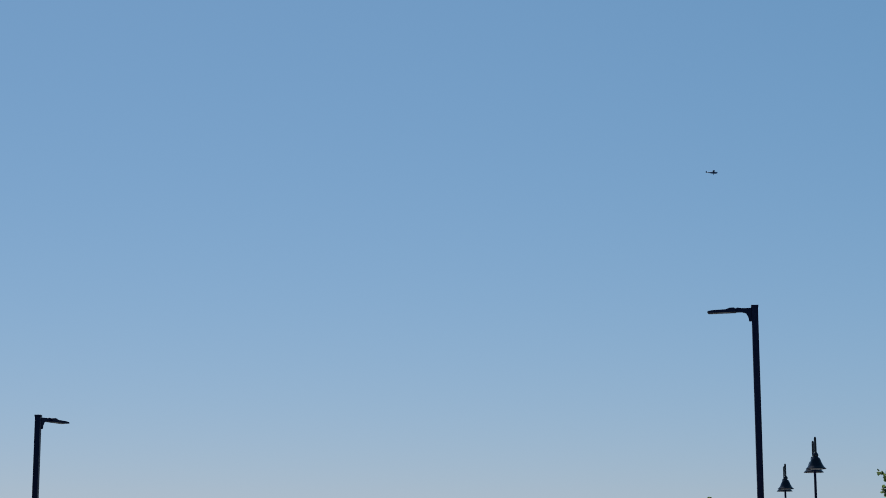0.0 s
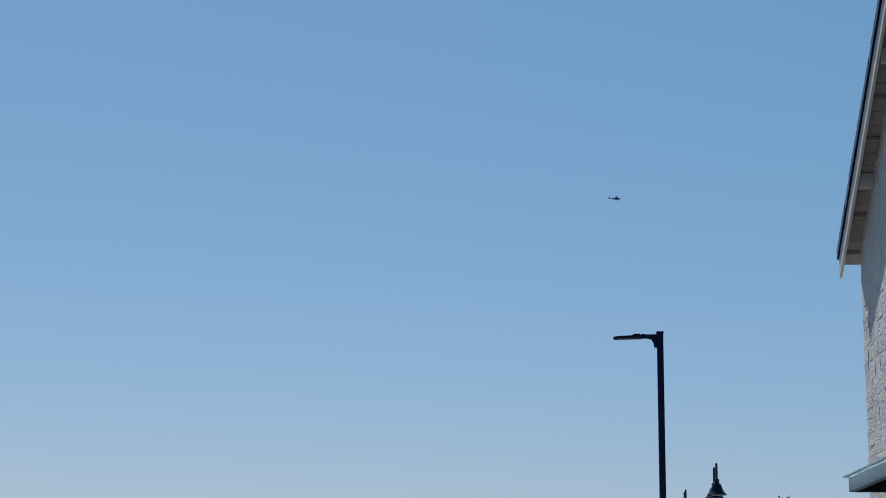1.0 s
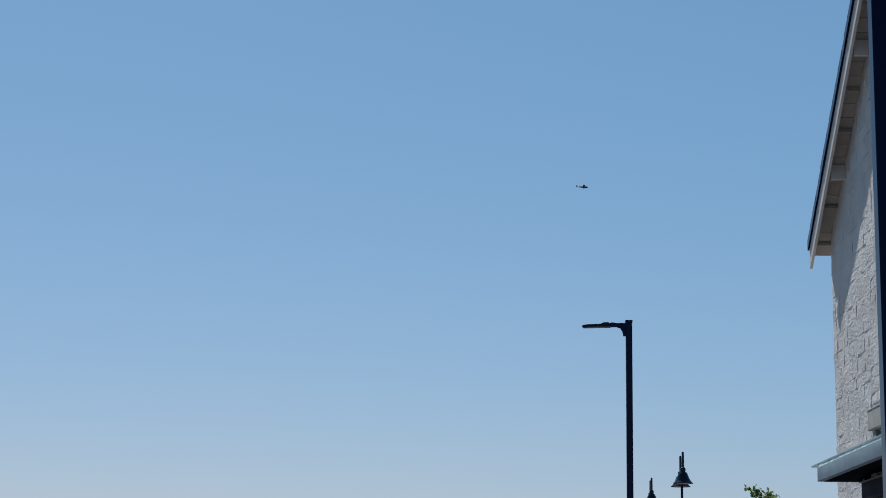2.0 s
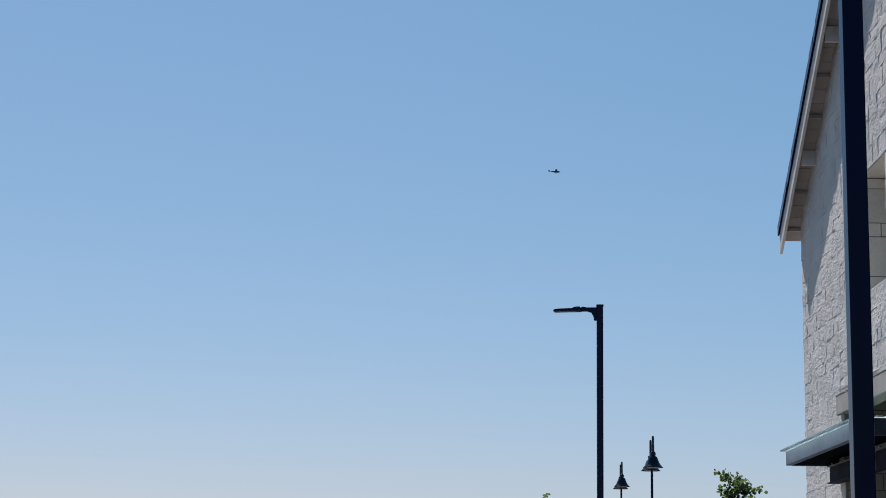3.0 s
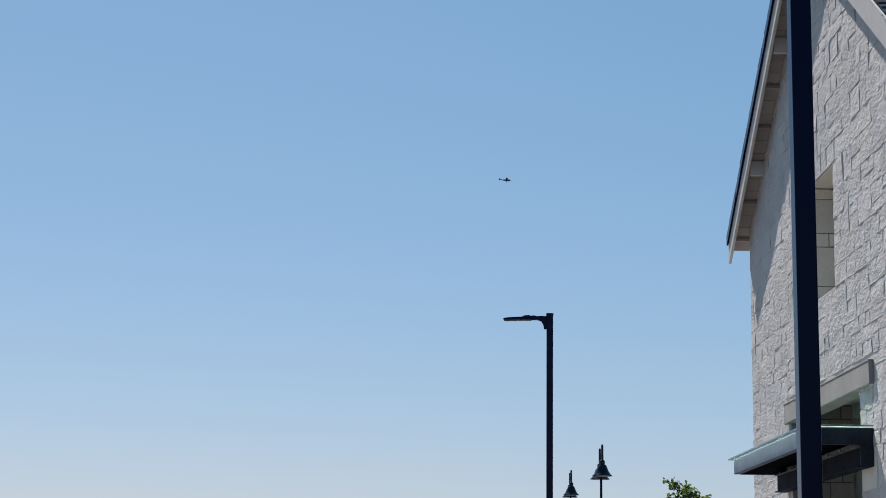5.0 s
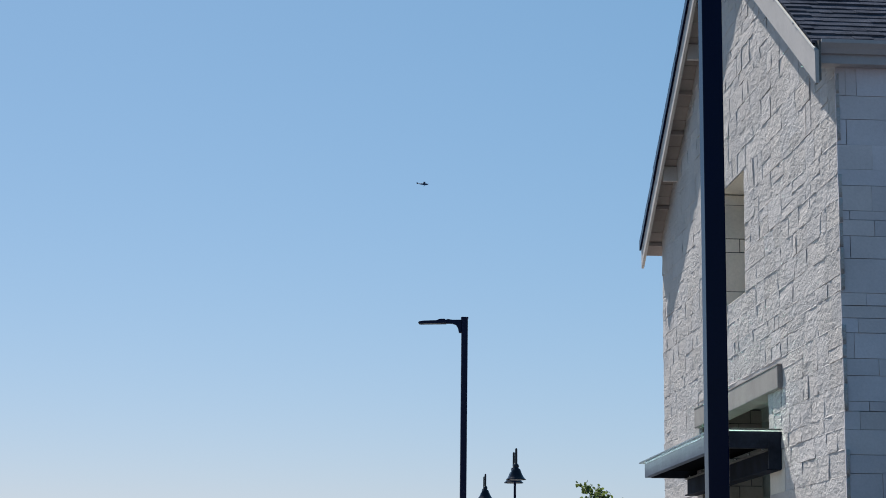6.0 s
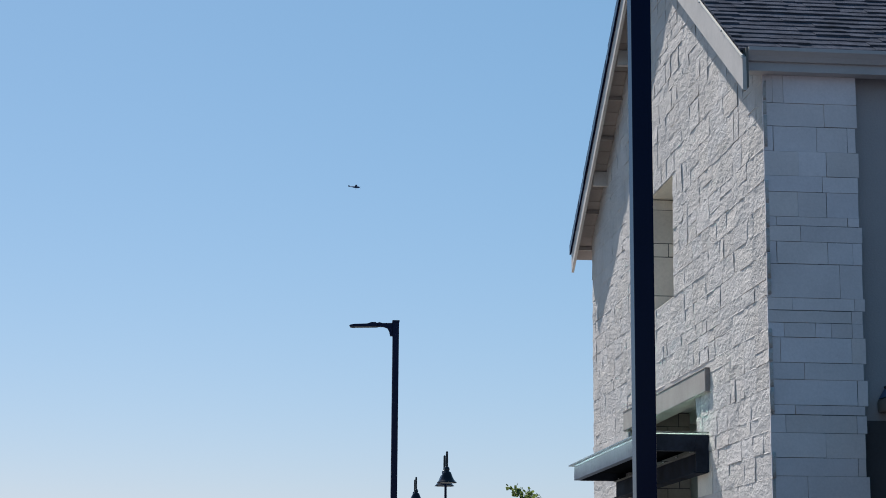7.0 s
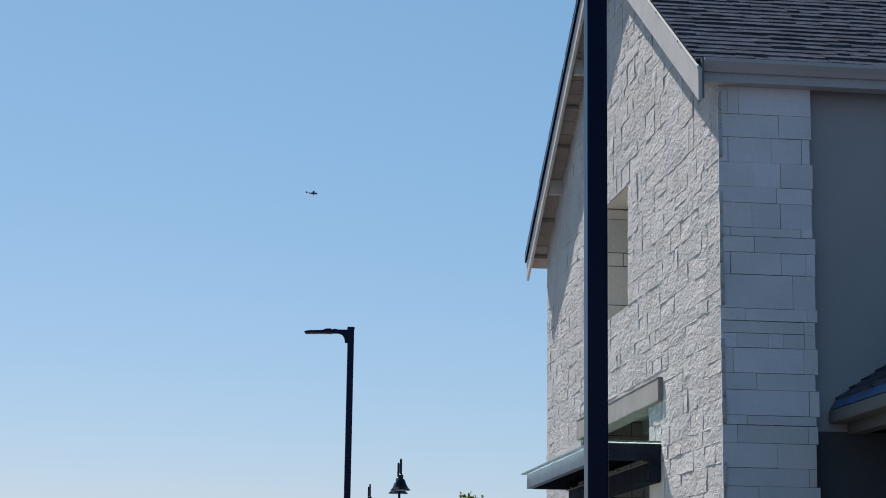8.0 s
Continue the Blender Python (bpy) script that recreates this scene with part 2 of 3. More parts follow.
def prism(outline, axis, a, b, bm=None):
    """A solid with the given outline, drawn out along an axis from a to b."""
    bm = bm or bmesh.new()
    def put(u, v, w):
        return {"x": (w, u, v), "y": (u, w, v), "z": (u, v, w)}[axis]
    lo = [bm.verts.new(put(u, v, a)) for u, v in outline]
    hi = [bm.verts.new(put(u, v, b)) for u, v in outline]
    bm.faces.new(lo)
    bm.faces.new(hi[::-1])
    for i in range(len(outline)):
        j = (i + 1) % len(outline)
        bm.faces.new((lo[i], hi[i], hi[j], lo[j]))
    bmesh.ops.recalc_face_normals(bm, faces=bm.faces)
    return bm


def lathe(profile, steps=20, bm=None, at=(0, 0, 0)):
    bm = bm or bmesh.new()
    rings = []
    for r, z in profile:
        rings.append([bm.verts.new((at[0] + r * math.cos(2 * math.pi * i / steps), at[1] + r * math.sin(2 * math.pi * i / steps), at[2] + z)) for i in range(steps)])
    for a, b in zip(rings, rings[1:]):
        for i in range(steps):
            bm.faces.new((a[i], a[(i + 1) % steps], b[(i + 1) % steps], b[i]))
    bm.faces.new(rings[0][::-1])
    bm.faces.new(rings[-1])
    bmesh.ops.recalc_face_normals(bm, faces=bm.faces)
    return bm


def tube(points, radii, steps=8, bm=None):
    bm = bm or bmesh.new()
    rings = []
    for i, p in enumerate(points):
        d = (Vector(points[min(i + 1, len(points) - 1)]) - Vector(points[max(i - 1, 0)])).normalized()
        s = d.cross(Vector((0.3, 1, 0.1))).normalized()
        u = s.cross(d)
        rings.append([bm.verts.new(Vector(p) + radii[i] * (math.cos(a) * s + math.sin(a) * u)) for a in (2 * math.pi * k / steps for k in range(steps))])
    for a, b in zip(rings, rings[1:]):
        for i in range(steps):
            bm.faces.new((a[i], a[(i + 1) % steps], b[(i + 1) % steps], b[i]))
    bm.faces.new(rings[0][::-1])
    bm.faces.new(rings[-1])
    bmesh.ops.recalc_face_normals(bm, faces=bm.faces)
    return bm


# ---- ground ----
bm = bmesh.new()
bmesh.ops.create_grid(bm, x_segments=8, y_segments=8, size=2500)
ground = part("ground", bm, ASPHALT, None)
tagged(ground, "dark grey asphalt car park running to the horizon", "ground", kind="structure")
# out of view; reaches left so that sunlit concrete brightens the gable's shaded parts
pavement = part("pavement", box(-2.5, 14.0, 9.7, 20.0, 0.0, 0.14, 0.012), CONCRETE, None)
tagged(pavement, "pale concrete pavement with kerb, unseen, sized to bounce light onto the gable", "pavement", kind="structure")
PAVE = 0.14

# ---- the stone-faced building ----
CX, CY = 2.845, 10.37          # near corner of the gable wall
FAR_Y = 15.93                  # far end of the gable wall
RIDGE_Y = (CY + FAR_Y) / 2
PITCH = 0.655
EAVE_Z = 4.66                  # top of the stone at the eaves
LENGTH = 9.0
NICHE = (12.765, 13.56, 3.775, 4.64)
DOOR = (12.16, 14.38, PAVE, 3.012)
HEAD = 3.160                   # ceiling of the entrance behind the lintel
RAKE_X = 2.697


def roof_under(y):
    """Height of the underside of the roof over the gable wall."""
    return EAVE_Z + 0.125 + PITCH * (RIDGE_Y - CY - abs(y - RIDGE_Y))


house = thing("building", "pale limestone building with a steep gable and grey shingle roof", "building")

# backing walls with the two openings left out
X0, X1 = CX + 0.0042, CX + 0.30
MID = 13.2
outline = [(CY + 0.02, PAVE), (DOOR[0], PAVE), (DOOR[0], HEAD), (MID, HEAD), (MID, NICHE[2]), (NICHE[0], NICHE[2]), (NICHE[0], NICHE[3]), (NICHE[1], NICHE[3]), (NICHE[1], NICHE[2]),
           (MID + 0.002, NICHE[2]), (MID + 0.002, HEAD), (DOOR[1], HEAD), (DOOR[1], PAVE), (FAR_Y - 0.02, PAVE), (FAR_Y - 0.02, roof_under(FAR_Y) - 0.03), (RIDGE_Y, roof_under(RIDGE_Y) - 0.03), (CY + 0.02, roof_under(CY) - 0.03)]
bm = prism(outline, "x", X0, X1)
gable = part("gable_wall", bm, MORTAR, house, "split-face limestone gable wall with mortar joints")
SR = 3.392                     # end of the sawn stone on the eaves side
pier = part("corner_wall", box(CX + 0.3, SR - 0.01, CY + 0.008, CY + 0.30, PAVE, EAVE_Z + 0.05), JOINT, house, "smooth sawn limestone corner pier in shade")
bm = box(SR - 0.01, CX + LENGTH, CY + 0.085, CY + 0.30, PAVE, EAVE_Z + 0.05)
part("eaves_wall", bm, STUCCO, house, "grey stucco wall")
# same wall as above; this thin sheet paints in the shade under the porch
part("lower_wall", box(SR + 0.016, CX + LENGTH, CY + 0.0795, CY + 0.0845, PAVE, 2.70), SHADE_STUCCO, house, "lower stucco wall with the porch shade put into its colour")
bm = box(X1, CX + LENGTH, FAR_Y - 0.30, FAR_Y - 0.02, PAVE, EAVE_Z + 0.05)
part("back_wall", bm, STUCCO, house)
bm = prism([(CY, PAVE), (FAR_Y, PAVE), (FAR_Y, roof_under(FAR_Y) - 0.05), (RIDGE_Y, roof_under(RIDGE_Y) - 0.05), (CY, roof_under(CY) - 0.05)], "x", CX + LENGTH, CX + LENGTH + 0.2)
part("end_wall", bm, STUCCO, house)

# niche lining and door opening
part("niche_back", box(CX + 0.34, CX + 0.40, NICHE[0] - 0.1, NICHE[1] + 0.1, NICHE[2] - 0.1, NICHE[3] + 0.1), TAN, house, "buff stone back of the niche")


def eave_z(y):
    return EAVE_Z + 0.036 + PITCH * (RIDGE_Y - (CY - 0.13) - abs(y - RIDGE_Y))


# roof: two slabs, ridge along x
def slope_slab(y_eave, lift0, lift1, x0, x1):
    ya = y_eave
    za, zr = eave_z(ya), eave_z(RIDGE_Y)
    return prism([(ya, za + lift0), (RIDGE_Y, zr + lift0), (RIDGE_Y, zr + lift1), (ya, za + lift1)], "x", x0, x1)


Y_EAVE0, Y_EAVE1 = CY - 0.13, FAR_Y + 0.185
roof = part("roof", slope_slab(Y_EAVE0 + 0.06, 0.006, 0.065, RAKE_X + 0.04, CX + LENGTH + 0.2), SHINGLE, house, "dark grey asphalt shingle roof slope")
part("roof", slope_slab(Y_EAVE1 - 0.02, 0.045, 0.116, RAKE_X + 0.004, CX + LENGTH + 0.2), SHINGLE, house, "dark grey asphalt shingle roof slope")


def rake_board(y_eave, name, top, low):
    """A bargeboard up one side of the gable, plumb cut at its foot."""
    za, zr = eave_z(y_eave), eave_z(RIDGE_Y)
    return part(name, prism([(y_eave, za - low), (RIDGE_Y, zr - low), (RIDGE_Y, zr + top), (y_eave, za + top)], "x", RAKE_X, RAKE_X + 0.022), TRIM, house, "pale painted rake board")


rake_near = rake_board(Y_EAVE0, "rake_board", 0.038, 0.155)
rake_board(Y_EAVE1, "rake_board", 0.08, 0.125)


def drip(y_eave):
    za, zr = eave_z(y_eave), eave_z(RIDGE_Y)
    return part("drip_edge", prism([(y_eave, za + 0.037), (RIDGE_Y, zr + 0.037), (RIDGE_Y, zr + 0.051), (y_eave, za + 0.051)], "x", RAKE_X - 0.006, RAKE_X + 0.003), DRIP, house, "bright metal drip edge")


drip(Y_EAVE0)
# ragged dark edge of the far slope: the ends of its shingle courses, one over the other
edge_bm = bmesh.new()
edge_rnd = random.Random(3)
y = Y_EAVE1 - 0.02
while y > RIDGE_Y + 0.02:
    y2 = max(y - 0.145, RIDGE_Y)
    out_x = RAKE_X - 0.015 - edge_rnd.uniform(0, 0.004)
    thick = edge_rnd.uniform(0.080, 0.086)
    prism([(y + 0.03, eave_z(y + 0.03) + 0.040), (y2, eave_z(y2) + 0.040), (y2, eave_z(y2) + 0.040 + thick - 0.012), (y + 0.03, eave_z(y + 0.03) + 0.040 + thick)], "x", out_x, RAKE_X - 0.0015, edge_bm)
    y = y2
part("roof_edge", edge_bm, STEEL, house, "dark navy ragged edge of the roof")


def rake_soffit(y_eave):
    """Boards that close the overhang between rake board and wall, with outlooker blocks below."""
    sgn = 1 if y_eave < RIDGE_Y else -1
    run = abs(RIDGE_Y - y_eave)
    board = 0.12
    d = 0.15 if sgn > 0 else 0.0
    while d < run:
        a, b = y_eave + sgn * d, y_eave + sgn * min(d + board - 0.005, run)
        za, zb = eave_z(a), eave_z(b)
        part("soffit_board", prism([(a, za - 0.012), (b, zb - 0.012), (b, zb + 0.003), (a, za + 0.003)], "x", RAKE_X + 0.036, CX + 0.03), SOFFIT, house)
        d += board
    w = 0.04
    for d, deep in ((0.13, 0.018), (0.50, 0.018), (0.88, 0.11), (1.21, 0.018), (1.57, 0.018), (1.97, 0.11), (2.32, 0.018), (2.68, 0.018)):
        c = y_eave + sgn * d
        if sgn > 0 and d < 0.5:
            continue
        zc = eave_z(c)
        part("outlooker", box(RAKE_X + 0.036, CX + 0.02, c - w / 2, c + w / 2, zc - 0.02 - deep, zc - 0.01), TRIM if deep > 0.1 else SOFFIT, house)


part("ridge_cap", prism([(RIDGE_Y - 0.16, eave_z(RIDGE_Y - 0.16) + 0.125), (RIDGE_Y, eave_z(RIDGE_Y) + 0.13), (RIDGE_Y + 0.16, eave_z(RIDGE_Y + 0.16) + 0.125), (RIDGE_Y + 0.16, eave_z(RIDGE_Y + 0.16) + 0.14),
                         (RIDGE_Y, eave_z(RIDGE_Y) + 0.15), (RIDGE_Y - 0.16, eave_z(RIDGE_Y - 0.16) + 0.14)], "x", RAKE_X - 0.02, CX + LENGTH + 0.2), SHINGLE, house)
for y in (10.68, 11.22, 11.80):
    part("nail", lathe([(0.003, -0.006), (0.006, 0), (0.003, 0.006)], 8, at=(RAKE_X - 0.010, y, eave_z(y) + 0.042)), BOLT, rake_near, "bright nail head")
rake_soffit(Y_EAVE1)
rake_soffit(Y_EAVE0)

# gutter, fascia and the return at the corner
gy = CY - 0.13
outline = [(gy + 0.11, EAVE_Z + 0.065), (gy + 0.03, EAVE_Z + 0.065), (gy + 0.012, EAVE_Z + 0.09), (gy - 0.014, EAVE_Z + 0.115), (gy - 0.014, EAVE_Z + 0.136), (gy - 0.004, EAVE_Z + 0.136), (gy + 0.11, EAVE_Z + 0.100)]
gutter = part("gutter", prism(outline, "x", RAKE_X + 0.037, CX + LENGTH + 0.2), GUTTER, house, "grey metal eaves gutter")
part("end_cap", box(RAKE_X + 0.024, RAKE_X + 0.036, gy + 0.004, gy + 0.10, EAVE_Z - 0.10, EAVE_Z + 0.134), PORCHPAINT, gutter, "dark gutter end cap")
part("fascia", box(RAKE_X + 0.038, CX + LENGTH, gy + 0.05, CY + 0.012, EAVE_Z + 0.012, EAVE_Z + 0.066), GUTTER, house, "grey painted fascia under the gutter")

# lintel and canopy over the door
lintel = part("lintel", box(CX - 0.03, CX + 0.10, 11.78, 14.467, 3.006, 3.152, 0.006), LINTEL, house, "smooth cast stone lintel")
part("lintel_cap", box(CX - 0.033, CX + 0.05, 11.777, 14.470, 3.152, 3.160), LINTEL, lintel)
CF, CN, CE = 2.453, 11.83, 14.60
canopy = thing("door_canopy", "blue-grey steel canopy with a glass top over the door", "canopy")
part("front_channel", box(CF, CF + 0.045, CN, CE, 2.636, 2.742, 0.004), CANOPY, canopy)
part("end_channel", box(CF + 0.046, CX + 0.01, CN, CN + 0.045, 2.634, 2.740, 0.004), BEAM, canopy, "dark steel end channel")
part("end_channel", box(CF + 0.046, CX + 0.01, CE - 0.045, CE, 2.634, 2.740, 0.004), BEAM, canopy, "dark steel end channel")
part("deck", box(CF + 0.046, CX + 0.01, CN + 0.046, CE - 0.046, 2.69, 2.715), DECK, canopy, "underside with its shade put in as near-black")
part("pan", box(CF + 0.046, CX + 0.01, CN + 0.046, CE - 0.046, 2.724, 2.738), PAN, canopy, "pale sheet under the glass")
pane = part("glass_top", box(CF - 0.035, CX - 0.002, CN - 0.02, CE + 0.05, 2.745, 2.756, 0.002), GLASS, canopy, "pale green glass top with a bright edge")
pane.visible_shadow = False
ledger = part("ledger_beam", box(CX - 0.075, CX - 0.004, 11.84, 14.55, 2.508, 2.622, 0.004), SHEEN, canopy, "dark steel beam along the wall")
part("flange", box(CX - 0.095, CX - 0.004, 11.84, 14.55, 2.6225, 2.629), WORN, ledger, "worn pale edge of the top flange")
part("flange", box(CX - 0.095, CX - 0.004, 11.84, 14.55, 2.500, 2.5075), SHEEN, ledger)
part("end_plate", box(CX - 0.085, CX - 0.003, CN - 0.004, CN + 0.008, 2.505, 2.73), BEAM, canopy)
for i in range(7):
    part("bolt", lathe([(0.003, -0.004), (0.005, 0), (0.003, 0.004)], 8, at=(CX - 0.085, 12.0 + 0.4 * i, 2.640)), BOLT, ledger)

ALC = CX + 1.0
part("alcove_side", box(CX + 0.31, ALC, DOOR[0] - 0.12, DOOR[0], PAVE, HEAD + 0.1), ALCOVE, house)
part("alcove_side", box(CX + 0.31, ALC, DOOR[1] + 0.01, DOOR[1] + 0.12, PAVE, HEAD + 0.1), ALCOVE, house)
part("alcove_ceiling", box(CX + 0.103, CX + 0.465, DOOR[0] + 0.002, DOOR[1] - 0.002, HEAD - 0.008, HEAD - 0.001), ALCOVE, house, "grey soffit of the entrance")
part("bulkhead", box(CX + 0.466, ALC, DOOR[0] + 0.002, DOOR[1] - 0.002, 3.056, HEAD + 0.1), ALCOVE, house, "dropped bulkhead over the door")
door = thing("entrance_door", "dark framed glazed entrance door set back in its opening", "door")
part("door_glass", box(ALC - 0.03, ALC - 0.01, DOOR[0] + 0.08, DOOR[1] - 0.08, PAVE, DOOR[3] - 0.05), DARKGLASS, door, "dark tinted glass")
for y in (DOOR[0] + 0.04, RIDGE_Y, DOOR[1] - 0.04):
    part("frame", box(ALC - 0.06, ALC + 0.02, y - 0.04, y + 0.04, PAVE, DOOR[3] - 0.01, 0.004), DECK, door)
for z in (2.30, DOOR[3] - 0.05):
    part("rail", box(ALC - 0.058, ALC + 0.018, DOOR[0] + 0.08, DOOR[1] - 0.08, z - 0.04, z + 0.04), DECK, door)

# side porch: shingle slope with a gutter that runs out from the stucco wall
porch = thing("side_porch_roof", "low porch roof with grey gutter and blue flashing", "porch roof")
PX, PY = 3.478, CY + 0.079
part("gutter", box(PX, PX + 0.11, 0.8, PY, 2.742, 2.818, 0.018), PORCHPAINT, porch, "grey metal gutter")
part("fascia", box(PX + 0.112, PX + 0.20, 0.8, PY, 2.685, 2.757, 0.004), PORCHPAINT, porch)
part("flashing", prism([(PX + 0.012, 2.822), (PX + 0.25, 2.822), (PX + 0.25, 2.878), (PX + 0.046, 2.878)], "y", 0.8, PY), BLUE, porch, "torn blue underlay above the gutter")
slope = part("roof_slope", prism([(PX + 0.05, 2.86), (8.5, 2.86), (8.5, 2.88 + 0.655 * 4.95), (PX + 0.05, 2.88)], "y", 0.6, PY - 0.004), SHINGLE, porch, "dark grey shingle roof slope")
part("deck", box(PX + 0.20, 8.5, 0.8, PY, 2.70, 2.86), DECK, porch, "porch ceiling coloured near-black for its shade")
# added out of view: cuts sky and bounce light on the pier and stucco
part("light_block_wall", box(3.95, 4.15, 0.8, PY - 0.01, 0.0, 2.70), SHADE_STUCCO, porch, "unseen dark wall added under the porch roof to block light")


# ---- lamps and posts ----


def square_pole(w, h):
    bm = box(-w / 2, w / 2, -w / 2, w / 2, 0, h, 0.006)
    return bm


post = thing("steel_post", "tall square dark navy steel pole beside the building", "pole", at=(1.826, 8.898, 0))
part("shaft", square_pole(0.0985, 7.34), STEEL, post)
part("base_plate", box(-0.13, 0.13, -0.13, 0.13, 0, 0.02, 0.004), STEEL, post)


def area_lamp(name, x, y, top, way, label):
    """A square pole with a flat head on a short curved bracket."""
    lamp = thing(name, label, "street lamp", at=(x, y, 0), group="car park lamps")
    w = 0.094
    part("pole", square_pole(w, top), BLACK, lamp)
    part("cap", box(-w / 2 - 0.006, w / 2 + 0.006, -w / 2 - 0.006, w / 2 + 0.006, top - 0.02, top + 0.012, 0.003), BLACK, lamp)
    part("base_plate", box(-0.14, 0.14, -0.14, 0.14, 0, 0.025, 0.004), BLACK, lamp)
    turn = Matrix.Rotation(math.atan2(way[1], way[0]), 4, "Z")
    bracket = prism([(0.045, top - 0.225), (0.085, top - 0.225), (0.098, top - 0.16), (0.13, top - 0.105), (0.19, top - 0.085), (0.30, top - 0.085),
                     (0.30, top - 0.035), (0.25, top - 0.018), (0.19, top - 0.03), (0.045, top - 0.03)], "y", -0.035, 0.035)
    head = prism([(0.28, top - 0.085), (0.66, top - 0.090), (0.69, top - 0.087), (0.70, top - 0.076), (0.68, top - 0.062), (0.62, top - 0.052), (0.42, top - 0.045), (0.37, top - 0.024), (0.30, top - 0.022), (0.28, top - 0.04)], "y", -0.085, 0.085)
    lens = box(0.36, 0.62, -0.06, 0.06, top - 0.0905, top - 0.084)
    for nm, b, m, lab in (("bracket", bracket, BLACK, ""), ("lamp_head", head, BLACK, ""), ("lens", lens, DIFFUSER, "grey diffuser under the head")):
        bmesh.ops.transform(b, matrix=turn, verts=b.verts)
        part(nm, b, m, lamp, lab)
    return lamp


area_lamp("street_lamp", 2.098, 28.573, 5.985, (-0.97, 0.12), "tall black street lamp with a flat head on a square pole")
area_lamp("street_lamp", -9.815, 32.02, 4.815, (0.43, 0.90), "tall black street lamp with its flat head turned away")


def bell_lamp(x, y, tip):
    """A slim post with two bell shades on a crossarm, each under a short stem."""
    lamp = thing("bell_lantern", "black lamp post with a pair of bell shades", "lamp post", at=(x, y, 0), group="bell lanterns")
    part("post", tube([(0, 0, 0), (0, 0, tip - 0.30)], [0.035, 0.024], 12), BLACK, lamp)
    part("base", lathe([(0.11, 0), (0.11, 0.10), (0.07, 0.16), (0.06, 0.5), (0.04, 0.55)], 16), BLACK, lamp)
    part("crossarm", tube([(0.026, 0.5, tip - 0.40), (0, 0, tip - 0.38), (-0.026, -0.5, tip - 0.40)], [0.018, 0.022, 0.018], 8), BLACK, lamp)
    for dx, dy in ((-0.026, -0.5), (0.026, 0.5)):
        z = tip - 0.635
        prof = [(0.0, 0.33), (0.03, 0.325), (0.052, 0.30), (0.057, 0.265), (0.046, 0.235), (0.08, 0.215), (0.10, 0.17), (0.118, 0.12), (0.145, 0.07), (0.175, 0.03), (0.200, 0.010), (0.205, 0.0),
                (0.195, 0.0), (0.165, 0.03), (0.135, 0.07), (0.10, 0.13), (0.05, 0.17), (0.0, 0.18)]
        shade = part("shade", lathe([(max(r, 0.001), h) for r, h in prof], 24, at=(dx, dy, z)), GLOSS, lamp, smooth=True)
        part("lens", lathe([(0.02, -0.012), (0.10, -0.006), (0.15, 0.012), (0.15, 0.03), (0.02, 0.03)], 20, at=(dx, dy, z)), LENS, shade, "pale lens under the shade", smooth=True)
        part("stem", tube([(dx, dy, z + 0.32), (dx, dy, z + 0.615), (dx, dy, z + 0.635)], [0.026, 0.024, 0.012], 10), GLOSS, lamp)
    return lamp


bell_lamp(3.935, 39.1, 4.89)
bell_lamp(4.205, 49.5, 5.11)

# ---- trees ----


